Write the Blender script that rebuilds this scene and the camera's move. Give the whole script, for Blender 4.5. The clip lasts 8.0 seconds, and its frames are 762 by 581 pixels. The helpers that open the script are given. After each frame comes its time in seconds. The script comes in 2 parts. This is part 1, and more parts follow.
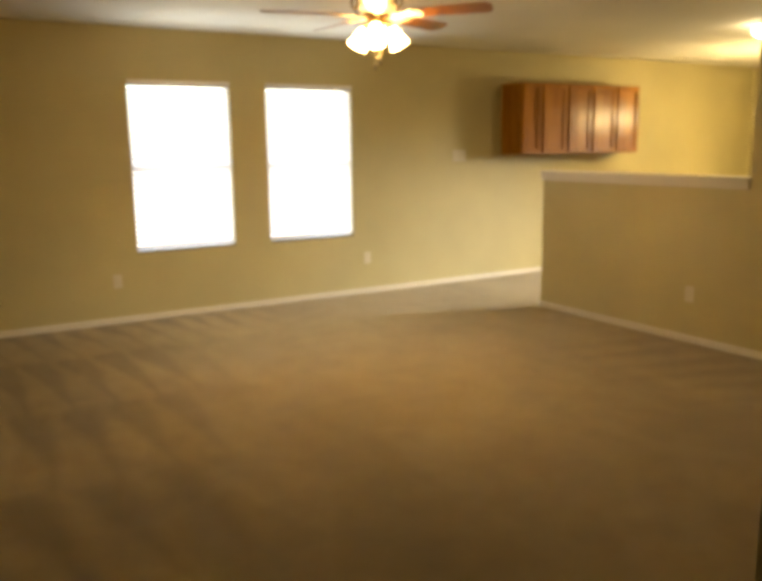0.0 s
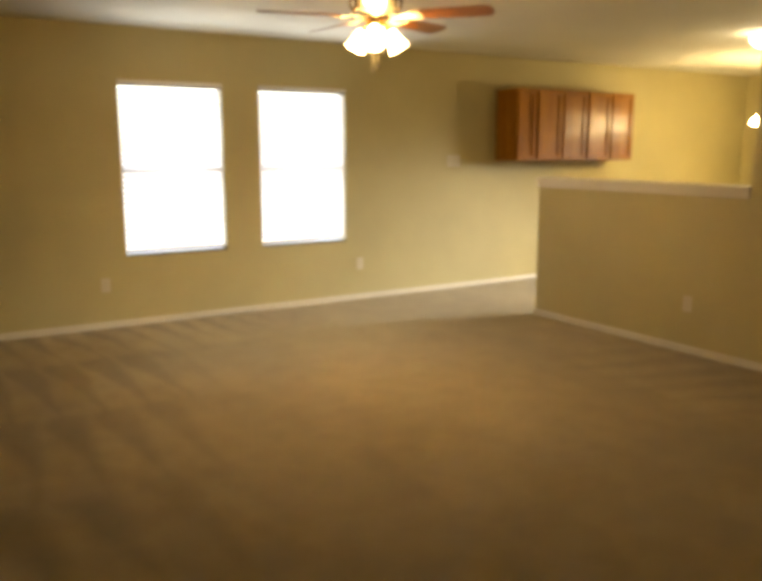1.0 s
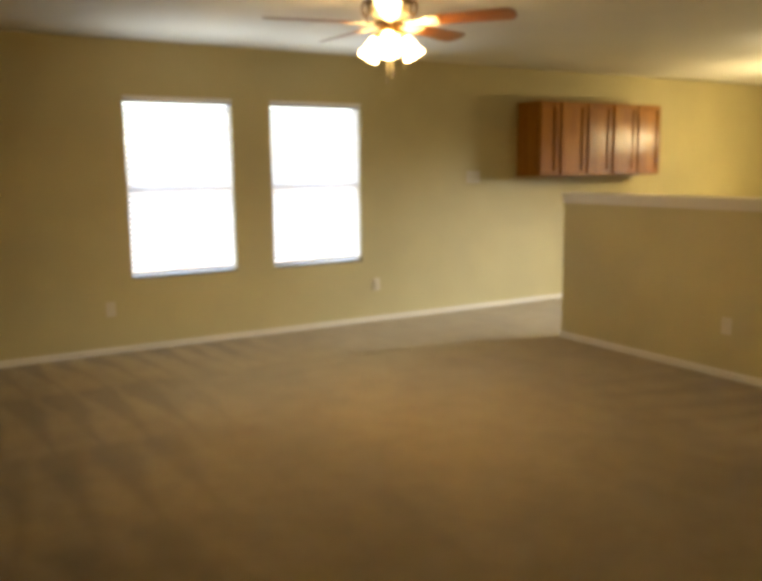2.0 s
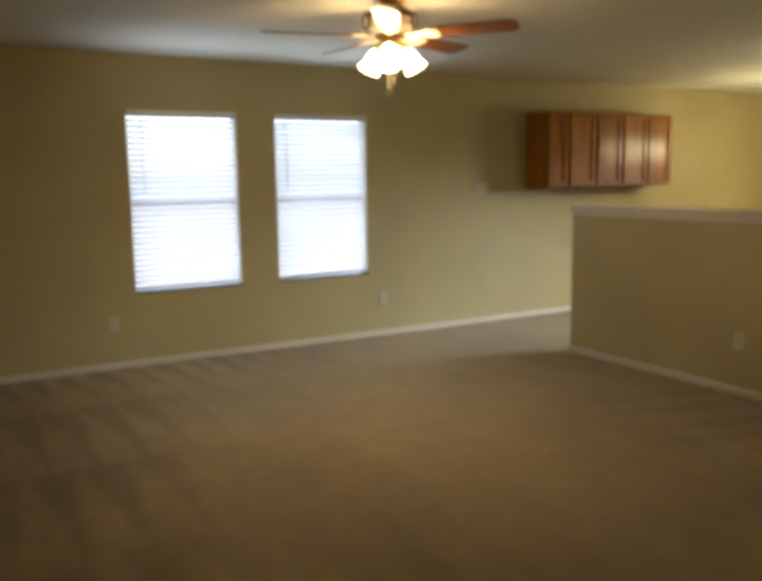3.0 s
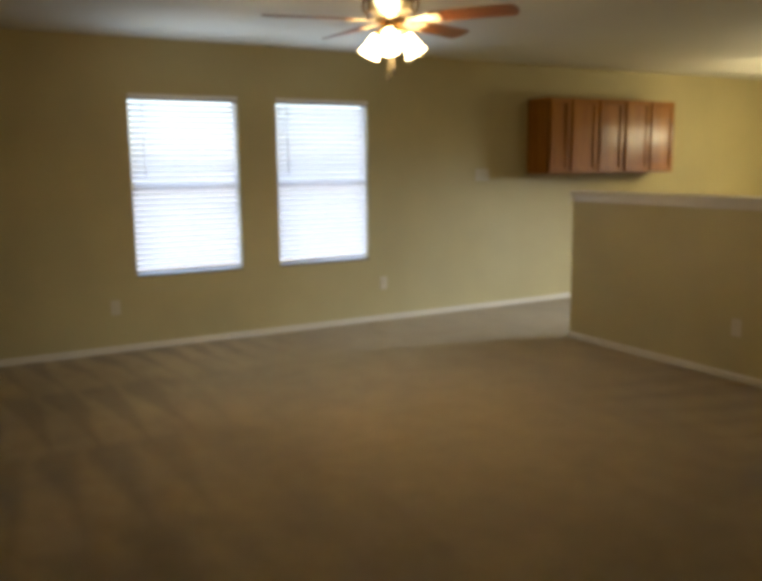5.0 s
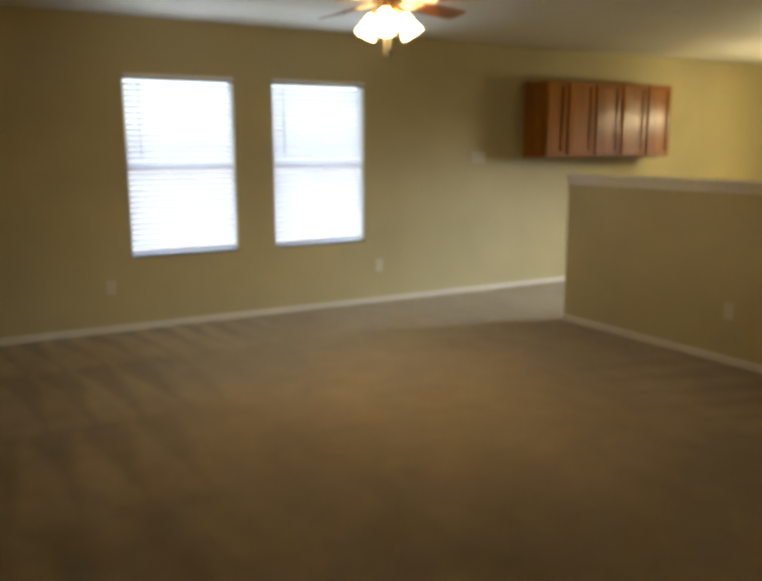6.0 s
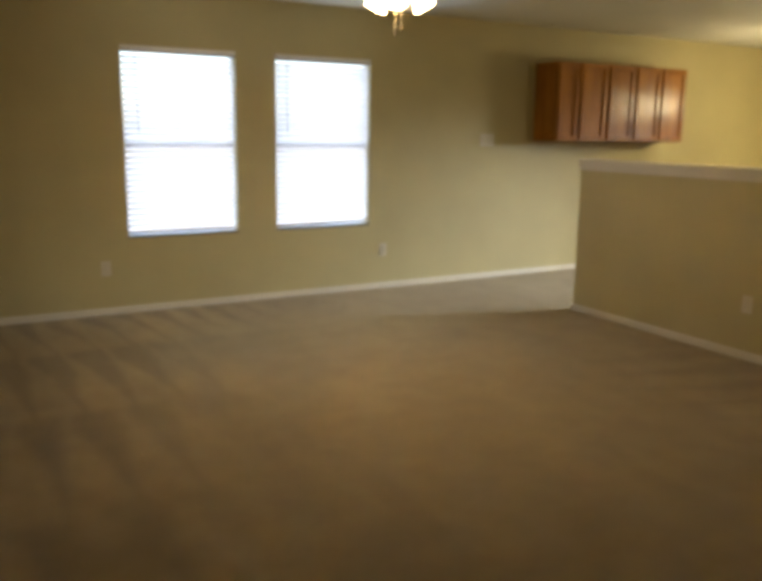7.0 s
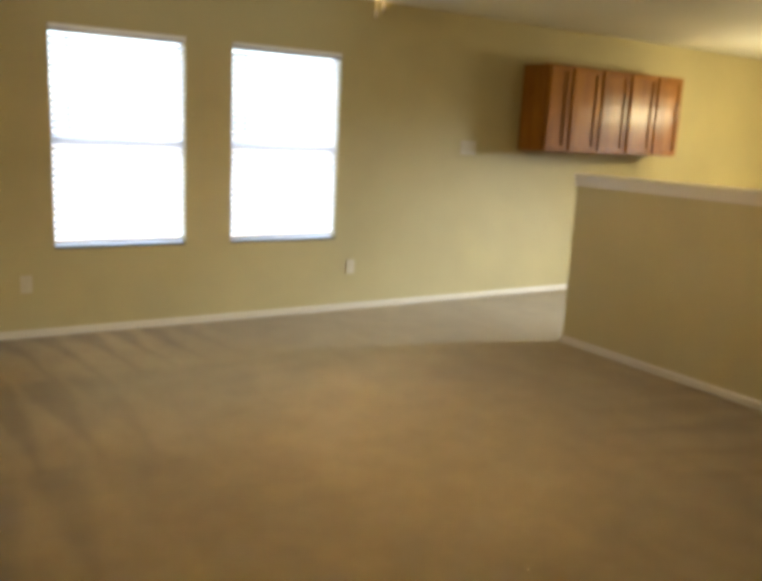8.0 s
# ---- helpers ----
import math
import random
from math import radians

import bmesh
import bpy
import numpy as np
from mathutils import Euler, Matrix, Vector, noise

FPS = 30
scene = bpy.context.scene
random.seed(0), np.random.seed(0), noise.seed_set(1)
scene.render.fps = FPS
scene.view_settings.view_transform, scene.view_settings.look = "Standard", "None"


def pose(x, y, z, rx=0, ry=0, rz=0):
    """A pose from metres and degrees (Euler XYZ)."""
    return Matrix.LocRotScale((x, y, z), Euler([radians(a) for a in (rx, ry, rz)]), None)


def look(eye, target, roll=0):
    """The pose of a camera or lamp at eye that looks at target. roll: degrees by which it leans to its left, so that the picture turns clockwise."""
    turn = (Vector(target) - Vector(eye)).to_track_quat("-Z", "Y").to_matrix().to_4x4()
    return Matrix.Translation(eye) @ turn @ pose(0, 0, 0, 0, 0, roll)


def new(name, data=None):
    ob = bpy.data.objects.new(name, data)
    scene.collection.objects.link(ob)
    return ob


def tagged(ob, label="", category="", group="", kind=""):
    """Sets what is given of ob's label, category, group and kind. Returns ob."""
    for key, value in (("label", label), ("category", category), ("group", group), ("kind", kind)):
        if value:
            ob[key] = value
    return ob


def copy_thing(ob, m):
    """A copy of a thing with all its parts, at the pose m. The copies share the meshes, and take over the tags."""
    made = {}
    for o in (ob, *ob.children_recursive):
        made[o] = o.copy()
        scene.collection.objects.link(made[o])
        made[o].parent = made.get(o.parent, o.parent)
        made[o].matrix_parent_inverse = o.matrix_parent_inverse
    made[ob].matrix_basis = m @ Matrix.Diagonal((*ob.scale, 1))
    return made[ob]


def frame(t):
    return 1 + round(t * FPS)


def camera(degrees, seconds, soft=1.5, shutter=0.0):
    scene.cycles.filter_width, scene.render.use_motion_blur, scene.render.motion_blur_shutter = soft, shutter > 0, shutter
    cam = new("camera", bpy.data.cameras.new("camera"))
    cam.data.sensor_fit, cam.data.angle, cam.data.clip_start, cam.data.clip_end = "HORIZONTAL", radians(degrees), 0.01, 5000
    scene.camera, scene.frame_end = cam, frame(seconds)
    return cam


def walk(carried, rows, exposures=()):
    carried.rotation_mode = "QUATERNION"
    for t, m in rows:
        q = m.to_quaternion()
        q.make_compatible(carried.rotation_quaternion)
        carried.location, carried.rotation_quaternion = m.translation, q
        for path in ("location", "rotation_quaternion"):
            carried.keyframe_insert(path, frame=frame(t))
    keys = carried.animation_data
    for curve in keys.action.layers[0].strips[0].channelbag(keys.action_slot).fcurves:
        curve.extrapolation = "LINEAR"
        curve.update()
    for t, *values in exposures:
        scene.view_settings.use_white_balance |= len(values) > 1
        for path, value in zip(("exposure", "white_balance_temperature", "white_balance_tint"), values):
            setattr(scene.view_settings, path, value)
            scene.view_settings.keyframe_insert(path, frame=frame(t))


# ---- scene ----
cam = camera(51.9, 8.0, soft=5.6)

# ---- camera path: a slow hand-held step out of the entry into the living room ----
PATH = [
    (0, (0.197, -6.866, 1.5), (1.214, -5.183, 1.133), -0.7),
    (0.5, (0.192, -6.837, 1.503), (1.226, -5.164, 1.14), -0.2),
    (1, (0.202, -6.745, 1.499), (1.249, -5.078, 1.143), 0.0),
    (1.5, (0.271, -6.607, 1.47), (1.31, -4.934, 1.126), -0.1),
    (2, (0.393, -6.475, 1.472), (1.402, -4.776, 1.163), -0.6),
    (3.5, (0.507, -6.438, 1.505), (1.483, -4.715, 1.221), -0.9),
    (4, (0.507, -6.457, 1.491), (1.48, -4.733, 1.201), -0.9),
    (5.5, (0.508, -6.483, 1.483), (1.478, -4.767, 1.146), -0.4),
    (6, (0.506, -6.499, 1.473), (1.48, -4.789, 1.114), -0.2),
    (6.5, (0.53, -6.467, 1.466), (1.502, -4.762, 1.082), 0.2),
    (7, (0.579, -6.297, 1.462), (1.55, -4.596, 1.059), 0.8),
    (7.5, (0.685, -6.011, 1.435), (1.652, -4.305, 1.04), 2.0),
    (8, (0.944, -5.575, 1.479), (1.999, -3.923, 1.081), 2.8),
]
EXPOSURES = [
    (0.0, 4.03, 8450, 12), (1.5, 3.9, 7900, 12), (2.0, 3.75, 7300, 11), (2.2, 3.62, 7050, 11), (3.3, 3.15, 6250, 10),
    (4.2, 3.15, 6250, 10), (5.5, 3.18, 6300, 10), (6.5, 3.35, 6400, 10), (7.0, 3.42, 6450, 10), (8.0, 3.85, 6450, 9),
]
walk(cam, [(t, look(e, a, r)) for t, e, a, r in PATH], EXPOSURES)

# ---- world, sun and the daylight of the dining room's glass door ----
H = 2.488            # ceiling height
HALF_X = 5.168       # face of the half wall
world = bpy.data.worlds.new("world")
scene.world = world
world.use_nodes = True
wn = world.node_tree.nodes
sky = wn.new("ShaderNodeTexSky")
sky.sky_type, sky.sun_disc = "NISHITA", False
sky.sun_elevation, sky.sun_rotation = radians(56), radians(-98)
sky.air_density, sky.dust_density = 1.0, 2.0
world.node_tree.links.new(sky.outputs[0], wn["Background"].inputs[0])
wn["Background"].inputs[1].default_value = 0.107

sun_data = bpy.data.lights.new("sun", "SUN")
sun_data.energy, sun_data.angle, sun_data.color = 3.6, radians(0.5), (1.0, 0.95, 0.88)
sun = new("sun", sun_data)
sun.matrix_world = look((-20, -3, 30), (0, 0, 0))

door_data = bpy.data.lights.new("door_daylight", "AREA")
door_data.shape, door_data.size, door_data.size_y = "RECTANGLE", 0.75, 0.6
door_data.energy, door_data.color = 1.75, (0.90, 0.96, 1.0)
door_data.spread = radians(36)
door_light = new("door_daylight", door_data)
door_light.matrix_world = look((10.33, -3.0, 1.65), (5.1, -0.45, -0.12))

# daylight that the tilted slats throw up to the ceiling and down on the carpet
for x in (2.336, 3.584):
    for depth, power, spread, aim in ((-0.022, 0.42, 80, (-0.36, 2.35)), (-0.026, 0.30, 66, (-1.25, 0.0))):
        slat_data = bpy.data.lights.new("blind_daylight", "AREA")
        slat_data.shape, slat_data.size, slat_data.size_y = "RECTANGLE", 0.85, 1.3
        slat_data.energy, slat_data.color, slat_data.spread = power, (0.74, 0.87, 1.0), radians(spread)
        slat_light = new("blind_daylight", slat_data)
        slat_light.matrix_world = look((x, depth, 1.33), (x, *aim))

SHADE_GLOW = 6.5
BULB_GLOW = 78.0
DOME_GLOW = 2.8
WARM = (1.0, 0.71, 0.35, 1)


# ---- materials ----
def material(name, base, rough=0.6, metal=0.0):
    m = bpy.data.materials.new(name)
    m.use_nodes = True
    b = m.node_tree.nodes["Principled BSDF"]
    b.inputs["Base Color"].default_value = (*base, 1)
    b.inputs["Roughness"].default_value = rough
    b.inputs["Metallic"].default_value = metal
    return m


def node(m, kind, **inputs):
    n = m.node_tree.nodes.new(kind)
    for key, value in inputs.items():
        n.inputs[key.replace("_", " ")].default_value = value
    return n


def link(m, a, b):
    m.node_tree.links.new(a, b)


def noise_node(m, scale, detail=4.0, stretch=None, rough=0.55):
    co = node(m, "ShaderNodeTexCoord")
    n = node(m, "ShaderNodeTexNoise", Scale=scale, Detail=detail, Roughness=rough)
    if stretch:
        mp = node(m, "ShaderNodeMapping", Scale=stretch)
        link(m, co.outputs["Object"], mp.inputs[0])
        link(m, mp.outputs[0], n.inputs["Vector"])
    else:
        link(m, co.outputs["Object"], n.inputs["Vector"])
    return n


def ramp(m, source, stops):
    r = node(m, "ShaderNodeValToRGB")
    e = r.color_ramp.elements
    while len(e) < len(stops):
        e.new(0.5)
    for k, (p, c) in zip(e, stops):
        k.position, k.color = p, (*c, 1)
    link(m, source, r.inputs[0])
    return r


def mixed(m, fac, a, b, mode="MIX"):
    x = node(m, "ShaderNodeMixRGB")
    x.blend_type = mode
    for value, socket in ((fac, x.inputs[0]), (a, x.inputs[1]), (b, x.inputs[2])):
        if isinstance(value, bpy.types.NodeSocket):
            link(m, value, socket)
        elif isinstance(value, tuple):
            socket.default_value = (*value, 1)
        else:
            socket.default_value = value
    return x.outputs[0]


def bump(m, source, strength, distance=0.002, chain=None):
    b = node(m, "ShaderNodeBump", Strength=strength, Distance=distance)
    link(m, source, b.inputs["Height"])
    if chain:
        link(m, chain, b.inputs["Normal"])
    return b.outputs[0]


def bsdf(m):
    return m.node_tree.nodes["Principled BSDF"]


def paint(name, colour, rough, scuff=0.06, texture=0.35):
    """Rolled wall paint: fine orange-peel relief, faint large unevenness."""
    m = material(name, colour, rough)
    big = noise_node(m, 0.9, 5)
    dark = tuple(c * (1 - scuff) for c in colour)
    light = tuple(min(1, c * (1 + scuff)) for c in colour)
    link(m, ramp(m, big.outputs[0], [(0.35, dark), (0.65, light)]).outputs[0], bsdf(m).inputs["Base Color"])
    fine = noise_node(m, 160, 3)
    mid = noise_node(m, 34, 3)
    n = bump(m, fine.outputs[0], texture, 0.0012)
    n = bump(m, mid.outputs[0], texture * 0.6, 0.0016, n)
    link(m, n, bsdf(m).inputs["Normal"])
    return m


WALL = paint("khaki_paint", (0.42, 0.357, 0.179), 0.62)
CEIL = paint("ceiling_paint", (0.66, 0.64, 0.57), 0.85, 0.03, 0.9)
TRIM = paint("white_trim_paint", (0.58, 0.54, 0.45), 0.35, 0.04, 0.08)
PLATE = paint("ivory_plastic", (0.53, 0.49, 0.37), 0.32, 0.02, 0.0)
VINYL = paint("white_vinyl", (0.80, 0.81, 0.82), 0.4, 0.02, 0.05)
# this grey puts the shade of backlit blind parts into their colour
BACKLIT = paint("backlit_grey", (0.36, 0.35, 0.40), 0.4, 0.03, 0.0)
# near-black colour stands for the shade in the gap below each blind
SILL_SHADE = paint("shaded_sill", (0.05, 0.052, 0.046), 0.95, 0.1, 0.1)
bsdf(SILL_SHADE).inputs["Specular IOR Level"].default_value = 0.05
DARK = material("dark_slot", (0.03, 0.028, 0.025), 0.6)


def carpet():
    """Beige cut-pile carpet: nap laid in strokes and patches by the vacuum cleaner, mottled, tufted."""
    m = material("beige_carpet", (0.22, 0.165, 0.105), 0.95)
    co = node(m, "ShaderNodeTexCoord")
    blot = noise_node(m, 0.75, 6, rough=0.6)
    foot = noise_node(m, 4.8, 6, rough=0.66)
    tuft = noise_node(m, 260, 2)
    warp = noise_node(m, 1.1, 3)
    warp_add = node(m, "ShaderNodeVectorMath")
    warp_add.operation = "MULTIPLY_ADD"
    warp_add.inputs[1].default_value = (0.20, 0.34, 0)
    link(m, warp.outputs["Color"], warp_add.inputs[0])
    link(m, co.outputs["Object"], warp_add.inputs[2])
    sep = node(m, "ShaderNodeSeparateXYZ")
    link(m, co.outputs["Object"], sep.inputs[0])

    def span(socket, a, b, c, d):
        r = node(m, "ShaderNodeMapRange")
        r.interpolation_type = "SMOOTHSTEP"
        for k, v in zip(("From Min", "From Max", "To Min", "To Max"), (a, b, c, d)):
            r.inputs[k].default_value = v
        link(m, socket, r.inputs[0])
        return r.outputs[0]

    def product(a, b):
        r = node(m, "ShaderNodeMath")
        r.operation = "MULTIPLY"
        link(m, a, r.inputs[0])
        link(m, b, r.inputs[1])
        return r.outputs[0]

    # wedges of nap left by the vacuum cleaner: rows of strokes beside one another, each
    # narrow at its far end and wide at its near end
    def calc(op, a, b=None):
        r = node(m, "ShaderNodeMath")
        r.operation = op
        for v, k in ((a, 0), (b, 1)):
            if isinstance(v, bpy.types.NodeSocket):
                link(m, v, r.inputs[k])
            elif v is not None:
                r.inputs[k].default_value = v
        return r.outputs[0]

    wsep = node(m, "ShaderNodeSeparateXYZ")
    link(m, warp_add.outputs[0], wsep.inputs[0])
    wx, wy = wsep.outputs[0], wsep.outputs[1]

    def wedges(across, along, far, near, pitch, slant, shift, tip, soft):
        """Light wedges between two distances from a wall."""
        v = span(along, far, near, 0.0, 1.0)
        u = calc("FRACT", calc("ADD", calc("DIVIDE", calc("ADD", across, calc("MULTIPLY", along, slant)), pitch), shift))
        half = calc("MULTIPLY_ADD", v, 0.40)
        half.node.inputs[2].default_value = tip
        return span(calc("SUBTRACT", half, calc("ABSOLUTE", calc("SUBTRACT", u, 0.5))), -soft, soft, 0.0, 1.0)

    def band(far, near, right0, right1):
        w = product(span(wy, far + 0.05, far - 0.07, 0.0, 1.0), span(wy, near - 0.05, near + 0.07, 0.0, 1.0))
        return product(w, span(sep.outputs[0], right0, right1, 1.0, 0.0))

    strokes = []
    for far, near, pitch, slant, shift, tip, soft, right0, right1 in (
            (0.55, -0.85, 0.240, 0.16, 0.10, 0.10, 0.16, 2.3, 3.3),
            (-0.80, -2.05, 0.250, 0.06, 0.35, 0.06, 0.12, 1.3, 2.4),
            (-2.00, -3.15, 0.270, -0.05, 0.70, 0.08, 0.18, 1.0, 2.2),
            (-3.10, -4.30, 0.300, 0.12, 0.20, 0.10, 0.22, 0.8, 1.9)):
        light = wedges(wx, wy, far, near, pitch, slant, shift, tip, soft)
        strokes.append((band(far, near, right0, right1), ramp(m, light, [(0.0, (0.79, 0.78, 0.77)), (1.0, (1.17, 1.17, 1.18))]).outputs[0]))
    # fainter strokes pushed against the half wall
    light = wedges(wy, wx, 5.35, 4.10, 0.300, 0.35, 0.4, 0.08, 0.20)
    where = product(span(wx, 3.7, 4.4, 0.0, 0.8), span(wy, -2.3, -2.9, 0.0, 1.0))
    strokes.append((where, ramp(m, light, [(0.0, (0.80, 0.79, 0.78)), (1.0, (1.12, 1.12, 1.13))]).outputs[0]))
    # wedge-shaped patches of nap lying this way and that
    lay = node(m, "ShaderNodeMapping", Scale=(3.9, 1.25, 1.0))
    lay.inputs["Rotation"].default_value = (0, 0, radians(7))
    sway = noise_node(m, 2.4, 3)
    sway_add = node(m, "ShaderNodeVectorMath")
    sway_add.operation = "MULTIPLY_ADD"
    sway_add.inputs[1].default_value = (0.16, 0.22, 0)
    link(m, sway.outputs["Color"], sway_add.inputs[0])
    link(m, co.outputs["Object"], sway_add.inputs[2])
    link(m, sway_add.outputs[0], lay.inputs[0])
    patch = node(m, "ShaderNodeTexVoronoi", Scale=1.0, Randomness=0.7)
    patch.feature = "SMOOTH_F1"
    patch.inputs["Smoothness"].default_value = 0.45
    link(m, lay.outputs[0], patch.inputs["Vector"])
    gray = node(m, "ShaderNodeSeparateColor")
    link(m, patch.outputs["Color"], gray.inputs[0])
    patch_c = ramp(m, gray.outputs[0], [(0.25, (0.84, 0.83, 0.82)), (0.75, (1.12, 1.12, 1.12))]).outputs[0]
    patch_where = span(sep.outputs[0], 0.9, 3.2, 0.6, 0.3)

    c = ramp(m, blot.outputs[0], [(0.3, (0.222, 0.161, 0.070)), (0.7, (0.282, 0.209, 0.095))]).outputs[0]
    c = mixed(m, 0.85, c, ramp(m, foot.outputs[0], [(0.34, (0.84, 0.83, 0.82)), (0.60, (1.06, 1.06, 1.06))]).outputs[0], "MULTIPLY")
    c = mixed(m, patch_where, c, patch_c, "MULTIPLY")
    for where, tone in strokes:
        c = mixed(m, where, c, tone, "MULTIPLY")
    c = mixed(m, 0.3, c, ramp(m, tuft.outputs[0], [(0.3, (0.72, 0.72, 0.72)), (0.7, (1.12, 1.12, 1.12))]).outputs[0], "MULTIPLY")
    link(m, c, bsdf(m).inputs["Base Color"])
    bsdf(m).inputs["Sheen Weight"].default_value = 0.25
    bsdf(m).inputs["Sheen Roughness"].default_value = 0.6
    bsdf(m).inputs["Specular IOR Level"].default_value = 0.1
    n = bump(m, tuft.outputs[0], 0.8, 0.006)
    n = bump(m, foot.outputs[0], 0.15, 0.02, n)
    link(m, n, bsdf(m).inputs["Normal"])
    return m


def wood(name, dark, light, rough, along, scale=9.0):
    """Stained wood with long grain along the given axis and fine pores."""
    m = material(name, light, rough)
    stretch = [1.0, 1.0, 1.0]
    stretch[along] = 0.07
    g = noise_node(m, scale, 8, tuple(stretch), 0.62)
    pore = noise_node(m, scale * 16, 3, tuple(stretch))
    info = node(m, "ShaderNodeObjectInfo")
    c = ramp(m, g.outputs[0], [(0.3, dark), (0.68, light)]).outputs[0]
    c = mixed(m, 0.35, c, ramp(m, pore.outputs[0], [(0.35, (0.6, 0.6, 0.6)), (0.6, (1.05, 1.05, 1.05))]).outputs[0], "MULTIPLY")
    tone = ramp(m, info.outputs["Random"], [(0.0, (0.88, 0.86, 0.84)), (1.0, (1.08, 1.08, 1.08))]).outputs[0]
    c = mixed(m, 1.0, c, tone, "MULTIPLY")
    link(m, c, bsdf(m).inputs["Base Color"])
    link(m, bump(m, pore.outputs[0], 0.15, 0.0006), bsdf(m).inputs["Normal"])
    return m


CARPET = carpet()
MAPLE = wood("honey_maple", (0.19, 0.066, 0.009), (0.40, 0.163, 0.024), 0.25, 2)
bsdf(MAPLE).inputs["Specular IOR Level"].default_value = 0.22
CHERRY = wood("cherry_blade", (0.14, 0.038, 0.009), (0.30, 0.095, 0.020), 0.3, 0)


def brass(name, colour, rough):
    m = material(name, colour, rough, 1.0)
    n = noise_node(m, 40, 4)
    r = ramp(m, n.outputs[0], [(0.3, (rough * 0.7,) * 3), (0.7, (rough * 1.4,) * 3)])
    link(m, r.outputs[0], bsdf(m).inputs["Roughness"])
    return m


BRASS = brass("polished_brass", (0.83, 0.60, 0.27), 0.24)
HOUSING = brass("pale_brushed_brass", (0.90, 0.80, 0.57), 0.58)
bsdf(HOUSING).inputs["Metallic"].default_value = 0.55
BRONZE = brass("dark_bronze", (0.16, 0.10, 0.055), 0.4)
STEEL = brass("brushed_nickel", (0.58, 0.56, 0.52), 0.3)


def glowing(name, colour, strength):
    m = material(name, (0.9, 0.88, 0.82), 0.35)
    n = noise_node(m, 14, 3)
    link(m, ramp(m, n.outputs[0], [(0.3, tuple(c * 0.9 for c in colour[:3])), (0.7, colour[:3])]).outputs[0],
         bsdf(m).inputs["Emission Color"])
    bsdf(m).inputs["Emission Strength"].default_value = strength
    return m


SHADE = glowing("lit_frosted_glass", WARM, SHADE_GLOW)
DOME = glowing("lit_opal_dome", (1.0, 0.88, 0.62, 1), DOME_GLOW)
BULB = glowing("lit_bulb", WARM, BULB_GLOW)
TULIP = glowing("lit_chandelier_glass", (1.0, 0.83, 0.46, 1), 12.0)


def slat_material():
    """White faux-wood slat, letting a little daylight through."""
    m = material("white_slat", (0.86, 0.87, 0.88), 0.45)
    n = noise_node(m, 6, 4)
    link(m, ramp(m, n.outputs[0], [(0.3, (0.82, 0.83, 0.84)), (0.7, (0.88, 0.89, 0.9))]).outputs[0], bsdf(m).inputs["Base Color"])
    tr = node(m, "ShaderNodeBsdfTranslucent", Color=(0.98, 0.95, 0.93, 1))
    mx = node(m, "ShaderNodeMixShader")
    mx.inputs[0].default_value = 0.62
    out = m.node_tree.nodes["Material Output"]
    link(m, bsdf(m).outputs[0], mx.inputs[1])
    link(m, tr.outputs[0], mx.inputs[2])
    link(m, mx.outputs[0], out.inputs[0])
    return m


SLAT = slat_material()
GLASS = material("window_glass", (1, 1, 1), 0.02)
bsdf(GLASS).inputs["Transmission Weight"].default_value = 1.0
bsdf(GLASS).inputs["IOR"].default_value = 1.01


def yard_material():
    m = material("grey_gravel", (0.08, 0.078, 0.074), 0.95)
    a, b = noise_node(m, 0.25, 6), noise_node(m, 30, 4)
    c = ramp(m, a.outputs[0], [(0.3, (0.062, 0.059, 0.056)), (0.7, (0.092, 0.088, 0.084))]).outputs[0]
    c = mixed(m, 0.6, c, ramp(m, b.outputs[0], [(0.3, (0.6, 0.6, 0.6)), (0.7, (1.2, 1.2, 1.2))]).outputs[0], "MULTIPLY")
    link(m, c, bsdf(m).inputs["Base Color"])
    return m


YARD = yard_material()


# ---- mesh helpers ----
def box(bm, x0, x1, y0, y1, z0, z1, bevel=0.0, m=None):
    r = bmesh.ops.create_cube(bm, size=1.0)
    vs = r["verts"]
    bmesh.ops.transform(bm, verts=vs, matrix=Matrix.LocRotScale(((x0 + x1) / 2, (y0 + y1) / 2, (z0 + z1) / 2), None, (x1 - x0, y1 - y0, z1 - z0)))
    if bevel:
        es = list({e for v in vs for e in v.link_edges})
        r = bmesh.ops.bevel(bm, geom=es, offset=bevel, segments=2, profile=0.6, affect="EDGES")
        vs = list({v for v in vs if v.is_valid} | set(r["verts"]))
    if m:
        bmesh.ops.transform(bm, verts=vs, matrix=m)
    return bm


def boxed(*args, **kw):
    return box(bmesh.new(), *args, **kw)


def lathe(profile, steps=28, m=None, bm=None):
    """Turn a profile of (radius, height) round z."""
    bm = bm or bmesh.new()
    rings = []
    made = []
    for r, z in profile:
        if r < 1e-5:
            ring = [bm.verts.new((0, 0, z))]
        else:
            ring = [bm.verts.new((r * math.cos(2 * math.pi * k / steps), r * math.sin(2 * math.pi * k / steps), z)) for k in range(steps)]
        rings.append(ring)
        made += ring
    for a, b in zip(rings, rings[1:]):
        for k in range(steps):
            q = [a[k % len(a)], a[(k + 1) % len(a)], b[(k + 1) % len(b)], b[k % len(b)]]
            q = list(dict.fromkeys(q))
            if len(q) > 2:
                bm.faces.new(q)
    bmesh.ops.recalc_face_normals(bm, faces=bm.faces)
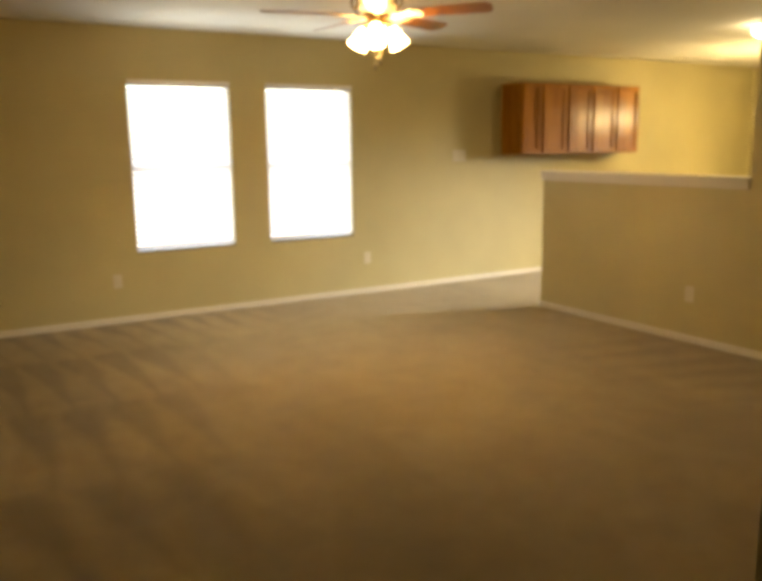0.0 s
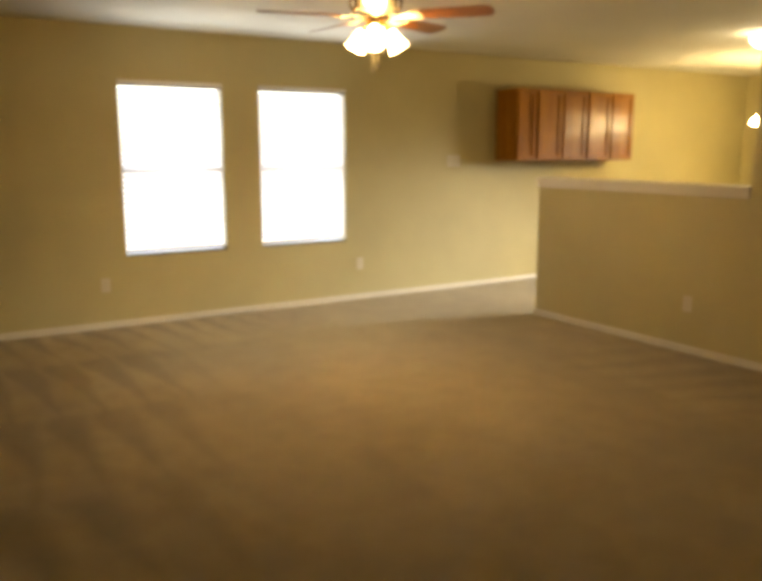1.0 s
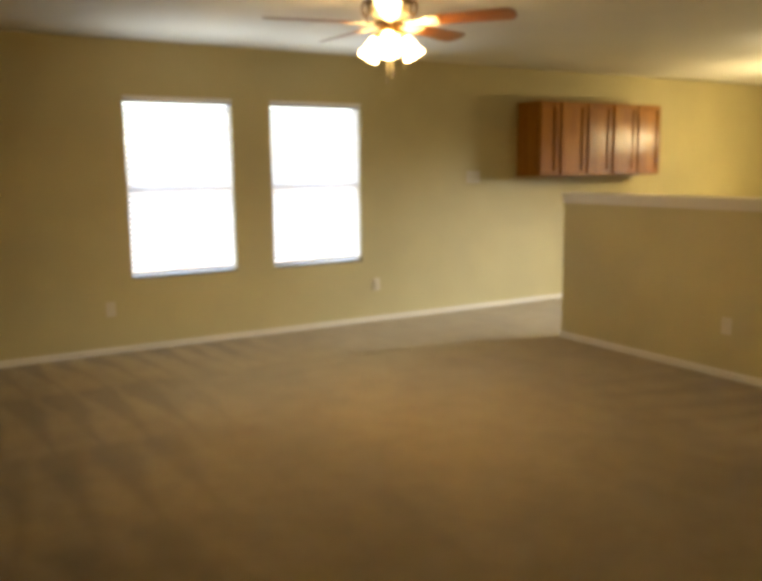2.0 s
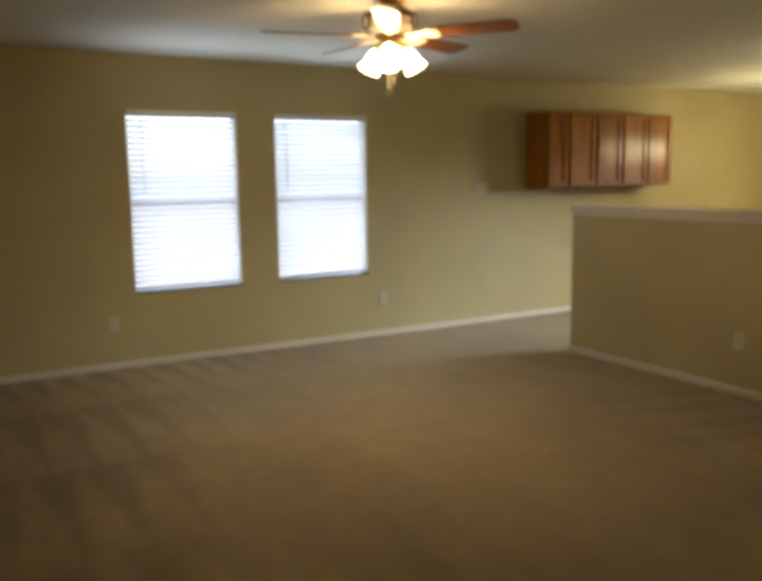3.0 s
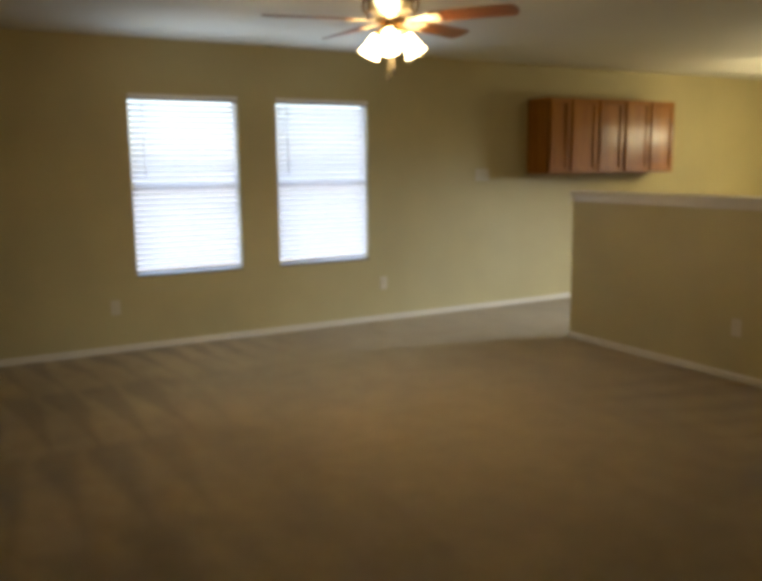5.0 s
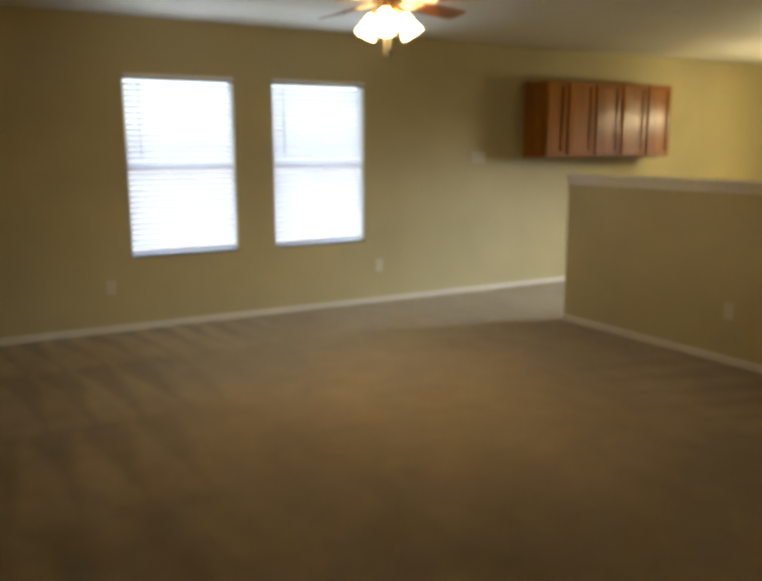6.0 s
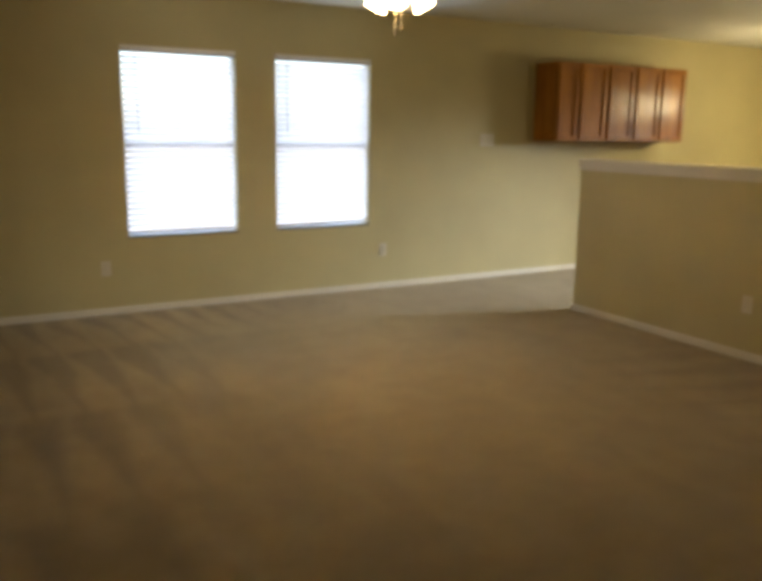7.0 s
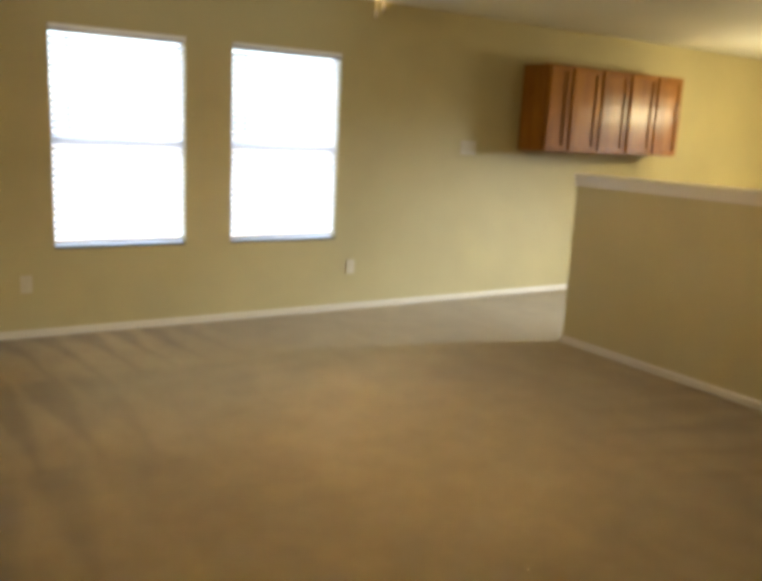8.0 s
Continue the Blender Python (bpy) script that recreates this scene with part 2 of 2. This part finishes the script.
    if m:
        bmesh.ops.transform(bm, verts=made, matrix=m)
    return bm


def tube(points, radius, steps=8, bm=None, closed=False):
    """A round bar along points."""
    bm = bm or bmesh.new()
    pts = [Vector(p) for p in points]
    rings = []
    for k, p in enumerate(pts):
        a = pts[k - 1] if k or closed else p
        b = pts[(k + 1) % len(pts)] if k + 1 < len(pts) or closed else p
        q = (b - a).to_track_quat("Z", "Y")
        rings.append([bm.verts.new(p + q @ Vector((radius * math.cos(2 * math.pi * j / steps), radius * math.sin(2 * math.pi * j / steps), 0))) for j in range(steps)])
    pairs = list(zip(rings, rings[1:])) + ([(rings[-1], rings[0])] if closed else [])
    for a, b in pairs:
        for j in range(steps):
            bm.faces.new((a[j], a[(j + 1) % steps], b[(j + 1) % steps], b[j]))
    if not closed:
        bm.faces.new(rings[0][::-1])
        bm.faces.new(rings[-1])
    bmesh.ops.recalc_face_normals(bm, faces=bm.faces)
    return bm


def plate(outline, z0, z1, bm=None):
    """A flat plate from an outline of (x, y), between two heights."""
    bm = bm or bmesh.new()
    low = [bm.verts.new((x, y, z0)) for x, y in outline]
    top = [bm.verts.new((x, y, z1)) for x, y in outline]
    n = len(outline)
    bm.faces.new(low[::-1])
    bm.faces.new(top)
    for k in range(n):
        bm.faces.new((low[k], low[(k + 1) % n], top[(k + 1) % n], top[k]))
    bmesh.ops.recalc_face_normals(bm, faces=bm.faces)
    return bm


def mesh_of(name, bm, mat, smooth=False):
    me = bpy.data.meshes.new(name)
    bm.to_mesh(me)
    bm.free()
    me.materials.append(mat)
    if smooth:
        me.polygons.foreach_set("use_smooth", [True] * len(me.polygons))
    return me


def part(name, bm, mat, parent, label="", smooth=False):
    ob = new(name, mesh_of(name, bm, mat, smooth))
    ob.parent = parent
    return tagged(ob, label)


def thing(name, m, label, category, group="", kind=""):
    ob = new(name)
    ob.empty_display_size = 0.1
    ob.matrix_world = m
    return tagged(ob, label, category, group, kind)


def structure(name, bm, mat, label, category, smooth=False):
    return tagged(new(name, mesh_of(name, bm, mat, smooth)), label, category, kind="structure")


# ---- the shell ----
X0, X1 = -2.40, 10.40          # left wall of the living room, right wall of the dining room
YB = -5.62                    # back wall of the living room
YE = -9.2                     # back wall of the entry
ENTRY_X = 2.23                # corner of the entry
T = 0.16                      # outer walls
WINDOWS = [(1.884, 2.788), (3.131, 4.036)]
SILL, HEAD = 0.597, 2.059
JAMB_Y = -3.555
END_Y = -1.515
DOOR_Y = (-3.60, -2.40)

structure("floor", boxed(X0 - T, X1 + T, YE - T, T, -0.12, 0.0), CARPET, "beige cut-pile carpet with vacuum strokes across the whole room", "carpet")
structure("ceiling", boxed(X0 - T, X1 + T, YE - T, T, H, H + 0.15), CEIL, "off-white textured flat ceiling over living room and kitchen", "ceiling")
structure("ground", boxed(-400, 400, -400, 400, -0.3, -0.14), YARD, "dark grey gravel yard round the house", "ground")

bm = bmesh.new()
xs = [X0 - T] + [v for w in WINDOWS for v in w] + [X1 + T]
for a, b in zip(xs[0::2], xs[1::2]):
    box(bm, a, b, 0, T, 0, H)
for a, b in WINDOWS:
    box(bm, a, b, 0, T, 0, SILL)
    box(bm, a, b, 0, T, HEAD, H)
structure("wall_north", bm, WALL, "khaki tan painted wall with two window openings", "wall")
structure("wall_west", boxed(X0 - T, X0, YE, 0, 0, H), WALL, "khaki tan painted side wall", "wall")
bm = bmesh.new()
box(bm, X1, X1 + T, YE, DOOR_Y[0], 0, H)
box(bm, X1, X1 + T, DOOR_Y[1], 0, 0, H)
box(bm, X1, X1 + T, DOOR_Y[0], DOOR_Y[1], 2.05, H)
structure("wall_east", bm, WALL, "khaki tan painted dining room wall with a door opening", "wall")
structure("wall_south", boxed(X0 - T, X1 + T, YE - T, YE, 0, H), WALL, "khaki tan painted entry wall", "wall")
structure("wall_entry", boxed(ENTRY_X, HALF_X, YB - 0.12, YB, 0, H), WALL, "khaki tan painted wall beside the entry", "wall")
structure("wall_entry_side", boxed(ENTRY_X, ENTRY_X + 0.12, YE, YB - 0.12, 0, H), WALL, "khaki tan painted entry side wall", "wall")
structure("wall_kitchen", boxed(HALF_X, HALF_X + 0.115, YE, JAMB_Y, 0, H), WALL, "khaki tan full-height wall ending at the half wall", "wall")
structure("wall_half", boxed(HALF_X, HALF_X + 0.115, JAMB_Y, END_Y, 0, 1.165), WALL, "khaki tan painted half wall between living room and kitchen", "half wall")

# half wall cap: a board with a stepped apron moulding below it
cap = thing("half_wall_cap", pose(HALF_X, 0, 0), "white painted wooden ledge with moulding on the half wall", "ledge", kind="structure")
part("cap_board", boxed(-0.024, 0.139, JAMB_Y + 0.002, END_Y + 0.018, 1.223, 1.247, bevel=0.006), TRIM, cap)
part("apron", boxed(-0.013, 0.128, JAMB_Y + 0.003, END_Y + 0.011, 1.165, 1.2225, bevel=0.005), TRIM, cap)


def baseboard(x0, y0, x1, y1, side):
    """A low board with a rounded top along a wall; side is the way into the room."""
    h, d = 0.050, 0.013
    a, b = Vector((x0, y0, 0)), Vector((x1, y1, 0))
    along = b - a
    n = Vector((*side, 0))
    prof = [(0.0005, 0), (d, 0), (d, h * 0.72), (d * 0.75, h * 0.88), (d * 0.4, h), (0.0005, h)]
    bm = bmesh.new()
    rows = [[bm.verts.new(p + n * u + Vector((0, 0, v))) for u, v in prof] for p in (a, b)]
    for k in range(len(prof)):
        j = (k + 1) % len(prof)
        bm.faces.new((rows[0][k], rows[0][j], rows[1][j], rows[1][k]))
    bm.faces.new(rows[0])
    bm.faces.new(rows[1][::-1])
    bmesh.ops.recalc_face_normals(bm, faces=bm.faces)
    return structure("baseboard", bm, TRIM, "low white painted baseboard along the carpet", "baseboard")


baseboard(X0, 0, X1, 0, (0, -1))
baseboard(HALF_X, YB, HALF_X, END_Y + 0.012, (-1, 0))
baseboard(HALF_X, END_Y, HALF_X + 0.115, END_Y, (0, 1))
baseboard(HALF_X + 0.115, YB, HALF_X + 0.115, END_Y, (1, 0))
baseboard(ENTRY_X, YB, HALF_X - 0.014, YB, (0, 1))
baseboard(ENTRY_X, YE, ENTRY_X, YB + 0.013, (-1, 0))
baseboard(X0, YE, X0, -0.014, (1, 0))


# ---- windows ----
def window(number, x0, x1):
    w = thing(f"window_{number}", pose((x0 + x1) / 2, 0.098, SILL), "white vinyl single-hung window with two panes", "window", kind="structure")
    half, h = (x1 - x0) / 2, HEAD - SILL
    rail = 1.317 - SILL
    bm = bmesh.new()
    f, fb = 0.012, 0.018
    for xa, xb, za, zb in ((-half, -half + f, 0, h), (half - f, half, 0, h),
                           (-half + f, half - f, 0, fb), (-half + f, half - f, h - fb, h)):
        box(bm, xa, xb, -0.035, 0.035, za, zb)
    part("window_frame", bm, VINYL, w)
    # strip added to hold the dark of the shaded recess bottom
    part("window_sill", boxed(-half + 0.001, half - 0.001, -0.097, -0.0355, 0.0, 0.007, bevel=0.001), SILL_SHADE, w, "sill strip coloured dark for the shade under the blind")
    part("meeting_rail", boxed(-half + f, half - f, -0.03, 0.02, rail - 0.017, rail + 0.017, bevel=0.003), VINYL, w)
    part("sash_lock", boxed(-0.03, 0.03, -0.042, -0.03, rail - 0.006, rail + 0.012, bevel=0.002), VINYL, w)
    for z0, z1, y in ((fb, rail - 0.017, -0.012), (rail + 0.017, h - fb, 0.010)):
        p = part("pane", boxed(-half + f, half - f, y - 0.002, y + 0.002, z0, z1), GLASS, w, "clear glass pane")
        p.visible_shadow = False
    return w


for k, (a, b) in enumerate(WINDOWS):
    window(k + 1, a, b)


# ---- horizontal blinds hung in the window recesses ----
def blind(x0, x1, tilt, wand_x, lean):
    top, mid = HEAD, (x0 + x1) / 2
    half = (x1 - x0) / 2 - 0.004
    b = thing("window_blind", pose(mid, 0.024, top), "lowered white horizontal slat blind with open slats in the window", "blind", "blinds on the two windows")
    # headrail front is greyed in colour for its shade against the daylight
    part("headrail", boxed(-half, half, -0.026, 0.026, -0.052, -0.001, bevel=0.002), BACKLIT, b, "headrail coloured grey for its backlit, shaded front")
    part("valance", boxed(-half, half, -0.036, -0.027, -0.026, -0.0015, bevel=0.003), VINYL, b)
    # one curved slat, shared
    bm = bmesh.new()
    n, wide, thick = 6, 0.05, 0.0028
    rows = []
    for x in (-half, half):
        up, dn = [], []
        for k in range(n + 1):
            u = k / n - 0.5
            z = 0.0035 * (1 - (2 * u) ** 2)
            up.append(bm.verts.new((x, u * wide, z + thick / 2)))
            dn.append(bm.verts.new((x, u * wide, z - thick / 2)))
        rows.append(up + dn[::-1])
    for k in range(len(rows[0])):
        j = (k + 1) % len(rows[0])
        bm.faces.new((rows[0][k], rows[0][j], rows[1][j], rows[1][k]))
    bm.faces.new(rows[0])
    bm.faces.new(rows[1][::-1])
    bmesh.ops.recalc_face_normals(bm, faces=bm.faces)
    me = mesh_of("slat", bm, SLAT)
    rnd = random.Random(int(x0 * 100))
    low = SILL - top + 0.040
    z, step = -0.084, 0.0445
    while z > low + 0.02:
        s = new("slat", me)
        s.parent = b
        s.matrix_local = pose(0, 0, z, tilt + rnd.uniform(-1.3, 1.3), rnd.uniform(-0.12, 0.12), 0)
        z -= step
    rail = part("bottom_rail", boxed(-half, half, -0.025, 0.025, -0.008, 0.008, bevel=0.003), VINYL, b)
    rail.matrix_local = pose(0, 0, low, tilt * 0.4, lean, 0)
    for x in (-half * 0.72, 0.0, half * 0.72):
        part("ladder_cord", tube([(x, -0.0265, -0.043), (x, -0.0275, low)], 0.0011, 5), VINYL, b)
    part("tilt_wand", tube([(wand_x - mid, -0.044, -0.062), (wand_x - mid - 0.001, -0.046, -0.36), (wand_x - mid + 0.003, -0.045, -0.66)], 0.0042, 8), BACKLIT, b, "tilt wand coloured grey as seen backlit")
    part("wand_hook", tube([(wand_x - mid, -0.03, -0.044), (wand_x - mid, -0.044, -0.050), (wand_x - mid, -0.044, -0.064)], 0.002, 5), STEEL, b)
    return b


blind(*WINDOWS[0], -41, 1.991, 0.0)
blind(*WINDOWS[1], -48, 3.228, -0.6)


# ---- plates on the walls ----
def outlet(m):
    o = thing("wall_outlet", m, "ivory double wall outlet just above the baseboard", "outlet", "wall outlets")
    part("cover_plate", boxed(-0.036, 0.036, -0.006, 0.0, -0.058, 0.058, bevel=0.0025), PLATE, o)
    for z in (-0.021, 0.021):
        s = part("socket", lathe([(0, 0.0085), (0.0135, 0.0085), (0.0155, 0.006), (0.0155, 0.003)], 16, pose(0, 0, z, 90)), PLATE, o)
        for x in (-0.006, 0.006):
            part("slot", boxed(x - 0.001, x + 0.001, -0.0092, -0.0078, z - 0.003, z + 0.005), DARK, s)
    part("screw", lathe([(0, 0.0075), (0.003, 0.0072), (0.003, 0.005)], 10, pose(0, 0, 0, 90)), STEEL, o)
    return o


first = outlet(pose(1.697, 0, 0.366))
copy_thing(first, pose(4.186, 0, 0.362))
copy_thing(first, pose(HALF_X, -3.123, 0.366, 0, 0, -90))

sw = thing("light_switch", pose(5.349, 0, 1.373), "ivory three-gang light switch plate on the tan wall", "switch")
part("cover_plate", boxed(-0.083, 0.083, -0.006, 0, -0.058, 0.058, bevel=0.0025), PLATE, sw)
for x in (-0.046, 0, 0.046):
    t = part("rocker", boxed(x - 0.0165, x + 0.0165, -0.0095, -0.004, -0.033, 0.033, bevel=0.0015, m=None), PLATE, sw)
    for z in (-0.048, 0.048):
        part("screw", lathe([(0, 0.0072), (0.0028, 0.007), (0.0028, 0.005)], 10, pose(x, 0, z, 90)), STEEL, sw)


# ---- wall cabinets ----
CAB_Z0, CAB_Z1, CAB_D = 1.372, 2.134, 0.318


def wall_cabinet(x0, x1, doors):
    c = thing("wall_cabinet", pose(x0, 0, CAB_Z0), f"honey-stained wooden wall cabinet with {'one recessed-panel door' if doors == 1 else 'two recessed-panel doors'}", "cabinet", "wall cabinets in a row")
    w, h = x1 - x0, CAB_Z1 - CAB_Z0
    bm = bmesh.new()
    box(bm, 0.001, w - 0.001, -CAB_D + 0.020, -0.0005, 0, h, bevel=0.002)
    part("body", bm, MAPLE, c)
    part("face_frame", boxed(0.0006, w - 0.0006, -CAB_D + 0.002, -CAB_D + 0.0198, 0.0, h, bevel=0.0015), MAPLE, c)
    dw = w / doors
    for k in range(doors):
        a, b = k * dw + 0.019, (k + 1) * dw - 0.019
        z0, z1 = 0.012, h - 0.014
        s, y0, y1 = 0.046, -CAB_D - 0.024, -CAB_D + 0.0015
        bm = bmesh.new()
        box(bm, a, a + s, y0, y1, z0, z1, bevel=0.003)
        box(bm, b - s, b, y0, y1, z0, z1, bevel=0.003)
        box(bm, a + s, b - s, y0 + 0.0006, y1, z0, z0 + s, bevel=0.002)
        box(bm, a + s, b - s, y0 + 0.0006, y1, z1 - s, z1, bevel=0.002)
        d = part("door", bm, MAPLE, c)
        part("door_panel", boxed(a + s - 0.004, b - s + 0.004, y0 + 0.017, y1 - 0.001, z0 + s - 0.004, z1 - s + 0.004), MAPLE, d)
    return c


CAB_X = 5.925
wall_cabinet(CAB_X, CAB_X + 0.290, 1)
wall_cabinet(CAB_X + 0.290, CAB_X + 0.290 + 0.762, 2)
wall_cabinet(CAB_X + 1.060, CAB_X + 1.060 + 0.762, 2)


# ---- ceiling fan with light kit ----
FAN = (2.825, -2.511)
fan = thing("ceiling_fan", pose(*FAN, H) @ Matrix.Scale(1.065, 4), "brass ceiling fan with five cherry wood blades and lit glass shades", "ceiling fan")
part("canopy", lathe([(0, 0), (0.078, 0), (0.080, -0.012), (0.062, -0.034), (0.03, -0.044), (0.03, -0.05)], 32), BRASS, fan, smooth=True)
part("motor_housing", lathe([(0.03, -0.036), (0.075, -0.040), (0.104, -0.054), (0.116, -0.080), (0.118, -0.108), (0.110, -0.14),
                             (0.094, -0.166), (0.076, -0.184), (0.0, -0.188)], 36), HOUSING, fan, "pale brushed brass motor housing", smooth=True)
part("housing_band", lathe([(0.112, -0.072), (0.123, -0.076), (0.124, -0.100), (0.113, -0.106)], 36), BRONZE, fan)
part("flywheel", lathe([(0, -0.187), (0.084, -0.1875), (0.088, -0.192), (0.084, -0.199), (0, -0.200)], 32), BRONZE, fan)
part("switch_housing", lathe([(0.045, -0.199), (0.056, -0.206), (0.058, -0.240), (0.05, -0.256), (0.03, -0.266), (0.03, -0.284),
                              (0.018, -0.302), (0, -0.305)], 28), BRASS, fan, smooth=True)
BLADE_Z = -0.197
for k in range(5):
    ang = -51 + 72 * k
    turn = pose(0, 0, 0, 0, 0, ang)
    bm = bmesh.new()
    plate([(0.075, -0.017), (0.14, -0.012), (0.175, -0.020), (0.205, -0.046), (0.262, -0.046), (0.275, -0.02), (0.262, 0.0),
           (0.275, 0.02), (0.262, 0.046), (0.205, 0.046), (0.175, 0.020), (0.14, 0.012), (0.075, 0.017)], -0.010, -0.004, bm)
    bmesh.ops.transform(bm, verts=bm.verts, matrix=turn @ pose(0, 0, BLADE_Z + 0.012, -13.5))
    iron = part("blade_iron", bm, HOUSING, fan)
    for r, s in ((0.222, -0.028), (0.222, 0.028), (0.25, 0.0)):
        part("screw", lathe([(0, -0.0125), (0.005, -0.012), (0.006, -0.0095)], 10, turn @ pose(0, 0, BLADE_Z + 0.012, -13.5) @ pose(r, s, 0)), BRASS, iron)
    # scrolled bracket beside the housing
    loop = [(0.134 + 0.018 * math.cos(a), 0, -0.120 + 0.036 * math.sin(a)) for a in [2 * math.pi * j / 14 for j in range(14)]]
    bm = tube(loop, 0.0075, 8, closed=True)
    bmesh.ops.transform(bm, verts=bm.verts, matrix=turn @ pose(0, 0, 0))
    tube([turn @ Vector(p) for p in ((0.132, 0, -0.154), (0.128, 0, -0.180), (0.105, 0, -0.197))], 0.0055, 6, bm)
    part("scroll", bm, BRONZE, fan, "dark scrolled bracket")
    outline = []
    L0, L1, w0, w1 = 0.205, 0.682, 0.056, 0.069
    for j in range(9):
        a = math.pi / 2 + math.pi * j / 8
        outline.append((L0 + 0.03 + 0.03 * math.cos(a), w0 * math.sin(a)))
    for j in range(9):
        a = -math.pi / 2 + math.pi * j / 8
        outline.append((L1 - 0.042 + 0.042 * math.cos(a), w1 * math.sin(a)))
    bm = plate(outline, -0.004, 0.001)
    bmesh.ops.transform(bm, verts=bm.verts, matrix=pose(0, 0, BLADE_Z + 0.012, -13.5))
    blade = part("blade", bm, CHERRY, fan, "cherry-stained wooden blade")
    blade.matrix_local = turn
for k in range(3):
    ang = -126 + 120 * k
    turn = pose(0, 0, 0, 0, 0, ang)
    arm = [turn @ Vector(p) for p in ((0.045, 0, -0.230), (0.062, 0, -0.226), (0.074, 0, -0.232), (0.080, 0, -0.246))]
    bm = tube(arm, 0.009, 8)
    a = part("lamp_arm", bm, BRASS, fan, smooth=True)
    lean = turn @ pose(0.076, 0, -0.244) @ pose(0, 0, 0, 0, 180 - 33, 0)
    part("lamp_holder", lathe([(0, -0.004), (0.022, -0.004), (0.026, 0.006), (0.026, 0.022), (0, 0.022)], 20, lean), BRASS, a, smooth=True)
    part("glass_shade", lathe([(0.024, 0.010), (0.027, 0.026), (0.033, 0.048), (0.039, 0.073), (0.044, 0.098), (0.051, 0.119), (0.057, 0.130),
                               (0.054, 0.130), (0.047, 0.117), (0.040, 0.097), (0.035, 0.073), (0.030, 0.048), (0.023, 0.028), (0.0, 0.022)], 28, lean),
         SHADE, fan, "lit frosted glass bell shade", smooth=True)
    part("bulb", lathe([(0, 0.026), (0.012, 0.030), (0.016, 0.045), (0.024, 0.064), (0.026, 0.078), (0.020, 0.093), (0.010, 0.100), (0, 0.102)], 16, lean), BULB, a, "lit bulb", smooth=True)
for x, y, low in ((-0.014, 0.006, -0.497), (0.012, -0.009, -0.470)):
    bm = tube([(x, y, -0.27), (x, y, low + 0.03)], 0.0014, 6)
    z = -0.300
    while z > low + 0.035:
        bmesh.ops.create_icosphere(bm, subdivisions=1, radius=0.0027, matrix=Matrix.Translation((x, y, z)))
        z -= 0.010
    c = part("pull_chain", bm, HOUSING, fan, "pale brass bead chain")
    part("chain_fob", lathe([(0, 0.034), (0.004, 0.03), (0.0045, 0.012), (0.0055, 0.004), (0.003, 0), (0, 0)], 12, pose(x, y, low)), DARK, c, smooth=True)

# ---- kitchen and dining lamps ----
dome = thing("ceiling_light", pose(6.77, -2.572, H) @ Matrix.Scale(0.9, 4), "lit round opal glass dome lamp flush on the kitchen ceiling", "ceiling light")
part("base_ring", lathe([(0, 0), (0.165, 0), (0.170, -0.008), (0.165, -0.026), (0.14, -0.028), (0, -0.028)], 36), BRASS, dome, smooth=True)
part("glass_dome", lathe([(0.155, -0.026), (0.162, -0.045), (0.155, -0.075), (0.13, -0.105), (0.085, -0.128), (0.04, -0.138), (0, -0.140)], 36), DOME, dome, "lit opal glass dome", smooth=True)
part("finial", lathe([(0.012, -0.139), (0.010, -0.148), (0.004, -0.156), (0, -0.158)], 12), BRASS, dome, smooth=True)

chand = thing("chandelier", pose(8.645, -1.655, H), "brass chandelier with lit downturned glass shades", "chandelier")
part("canopy", lathe([(0, 0), (0.065, 0), (0.06, -0.02), (0.012, -0.035), (0, -0.036)], 24), BRASS, chand, smooth=True)
part("stem", tube([(0, 0, -0.03), (0, 0, -0.60)], 0.007, 8), BRASS, chand)
part("hub", lathe([(0, -0.55), (0.02, -0.56), (0.038, -0.60), (0.02, -0.66), (0, -0.68)], 20), BRASS, chand, smooth=True)
for k in range(5):
    turn = pose(0, 0, 0, 0, 0, 122.5 + 72 * k)
    a = part("arm", tube([turn @ Vector(p) for p in ((0.02, 0, -0.60), (0.09, 0, -0.56), (0.18, 0, -0.55), (0.235, 0, -0.58), (0.25, 0, -0.62))], 0.006, 8), BRASS, chand, smooth=True)
    lean = turn @ pose(0.247, 0, -0.61) @ pose(0, 0, 0, 0, 180 - 24, 0)
    part("glass_shade", lathe([(0.0, 0.004), (0.024, 0.006), (0.030, 0.03), (0.040, 0.07), (0.046, 0.10), (0.056, 0.128), (0.053, 0.128), (0.042, 0.10), (0.034, 0.07), (0.0, 0.02)], 20, lean),
         TULIP, a, "lit bell glass shade", smooth=True)

# ---- glass door of the dining room ----
sd = thing("door_1", pose(X1 + 0.08, (DOOR_Y[0] + DOOR_Y[1]) / 2, 0), "white framed glass door in the dining room", "glass door", kind="structure")
hw = (DOOR_Y[1] - DOOR_Y[0]) / 2
bm = bmesh.new()
for a, b in ((-hw, -hw + 0.06), (hw - 0.06, hw)):
    box(bm, -0.04, 0.04, a, b, 0.0, 2.05)
for z0, z1 in ((0.0, 0.07), (1.99, 2.05)):
    box(bm, -0.038, 0.038, -hw + 0.06, hw - 0.06, z0, z1)
part("door_frame", bm, VINYL, sd)
p = part("pane", boxed(-0.003, 0.003, -hw + 0.06, hw - 0.06, 0.07, 1.99), GLASS, sd, "clear glass pane")
p.visible_shadow = False
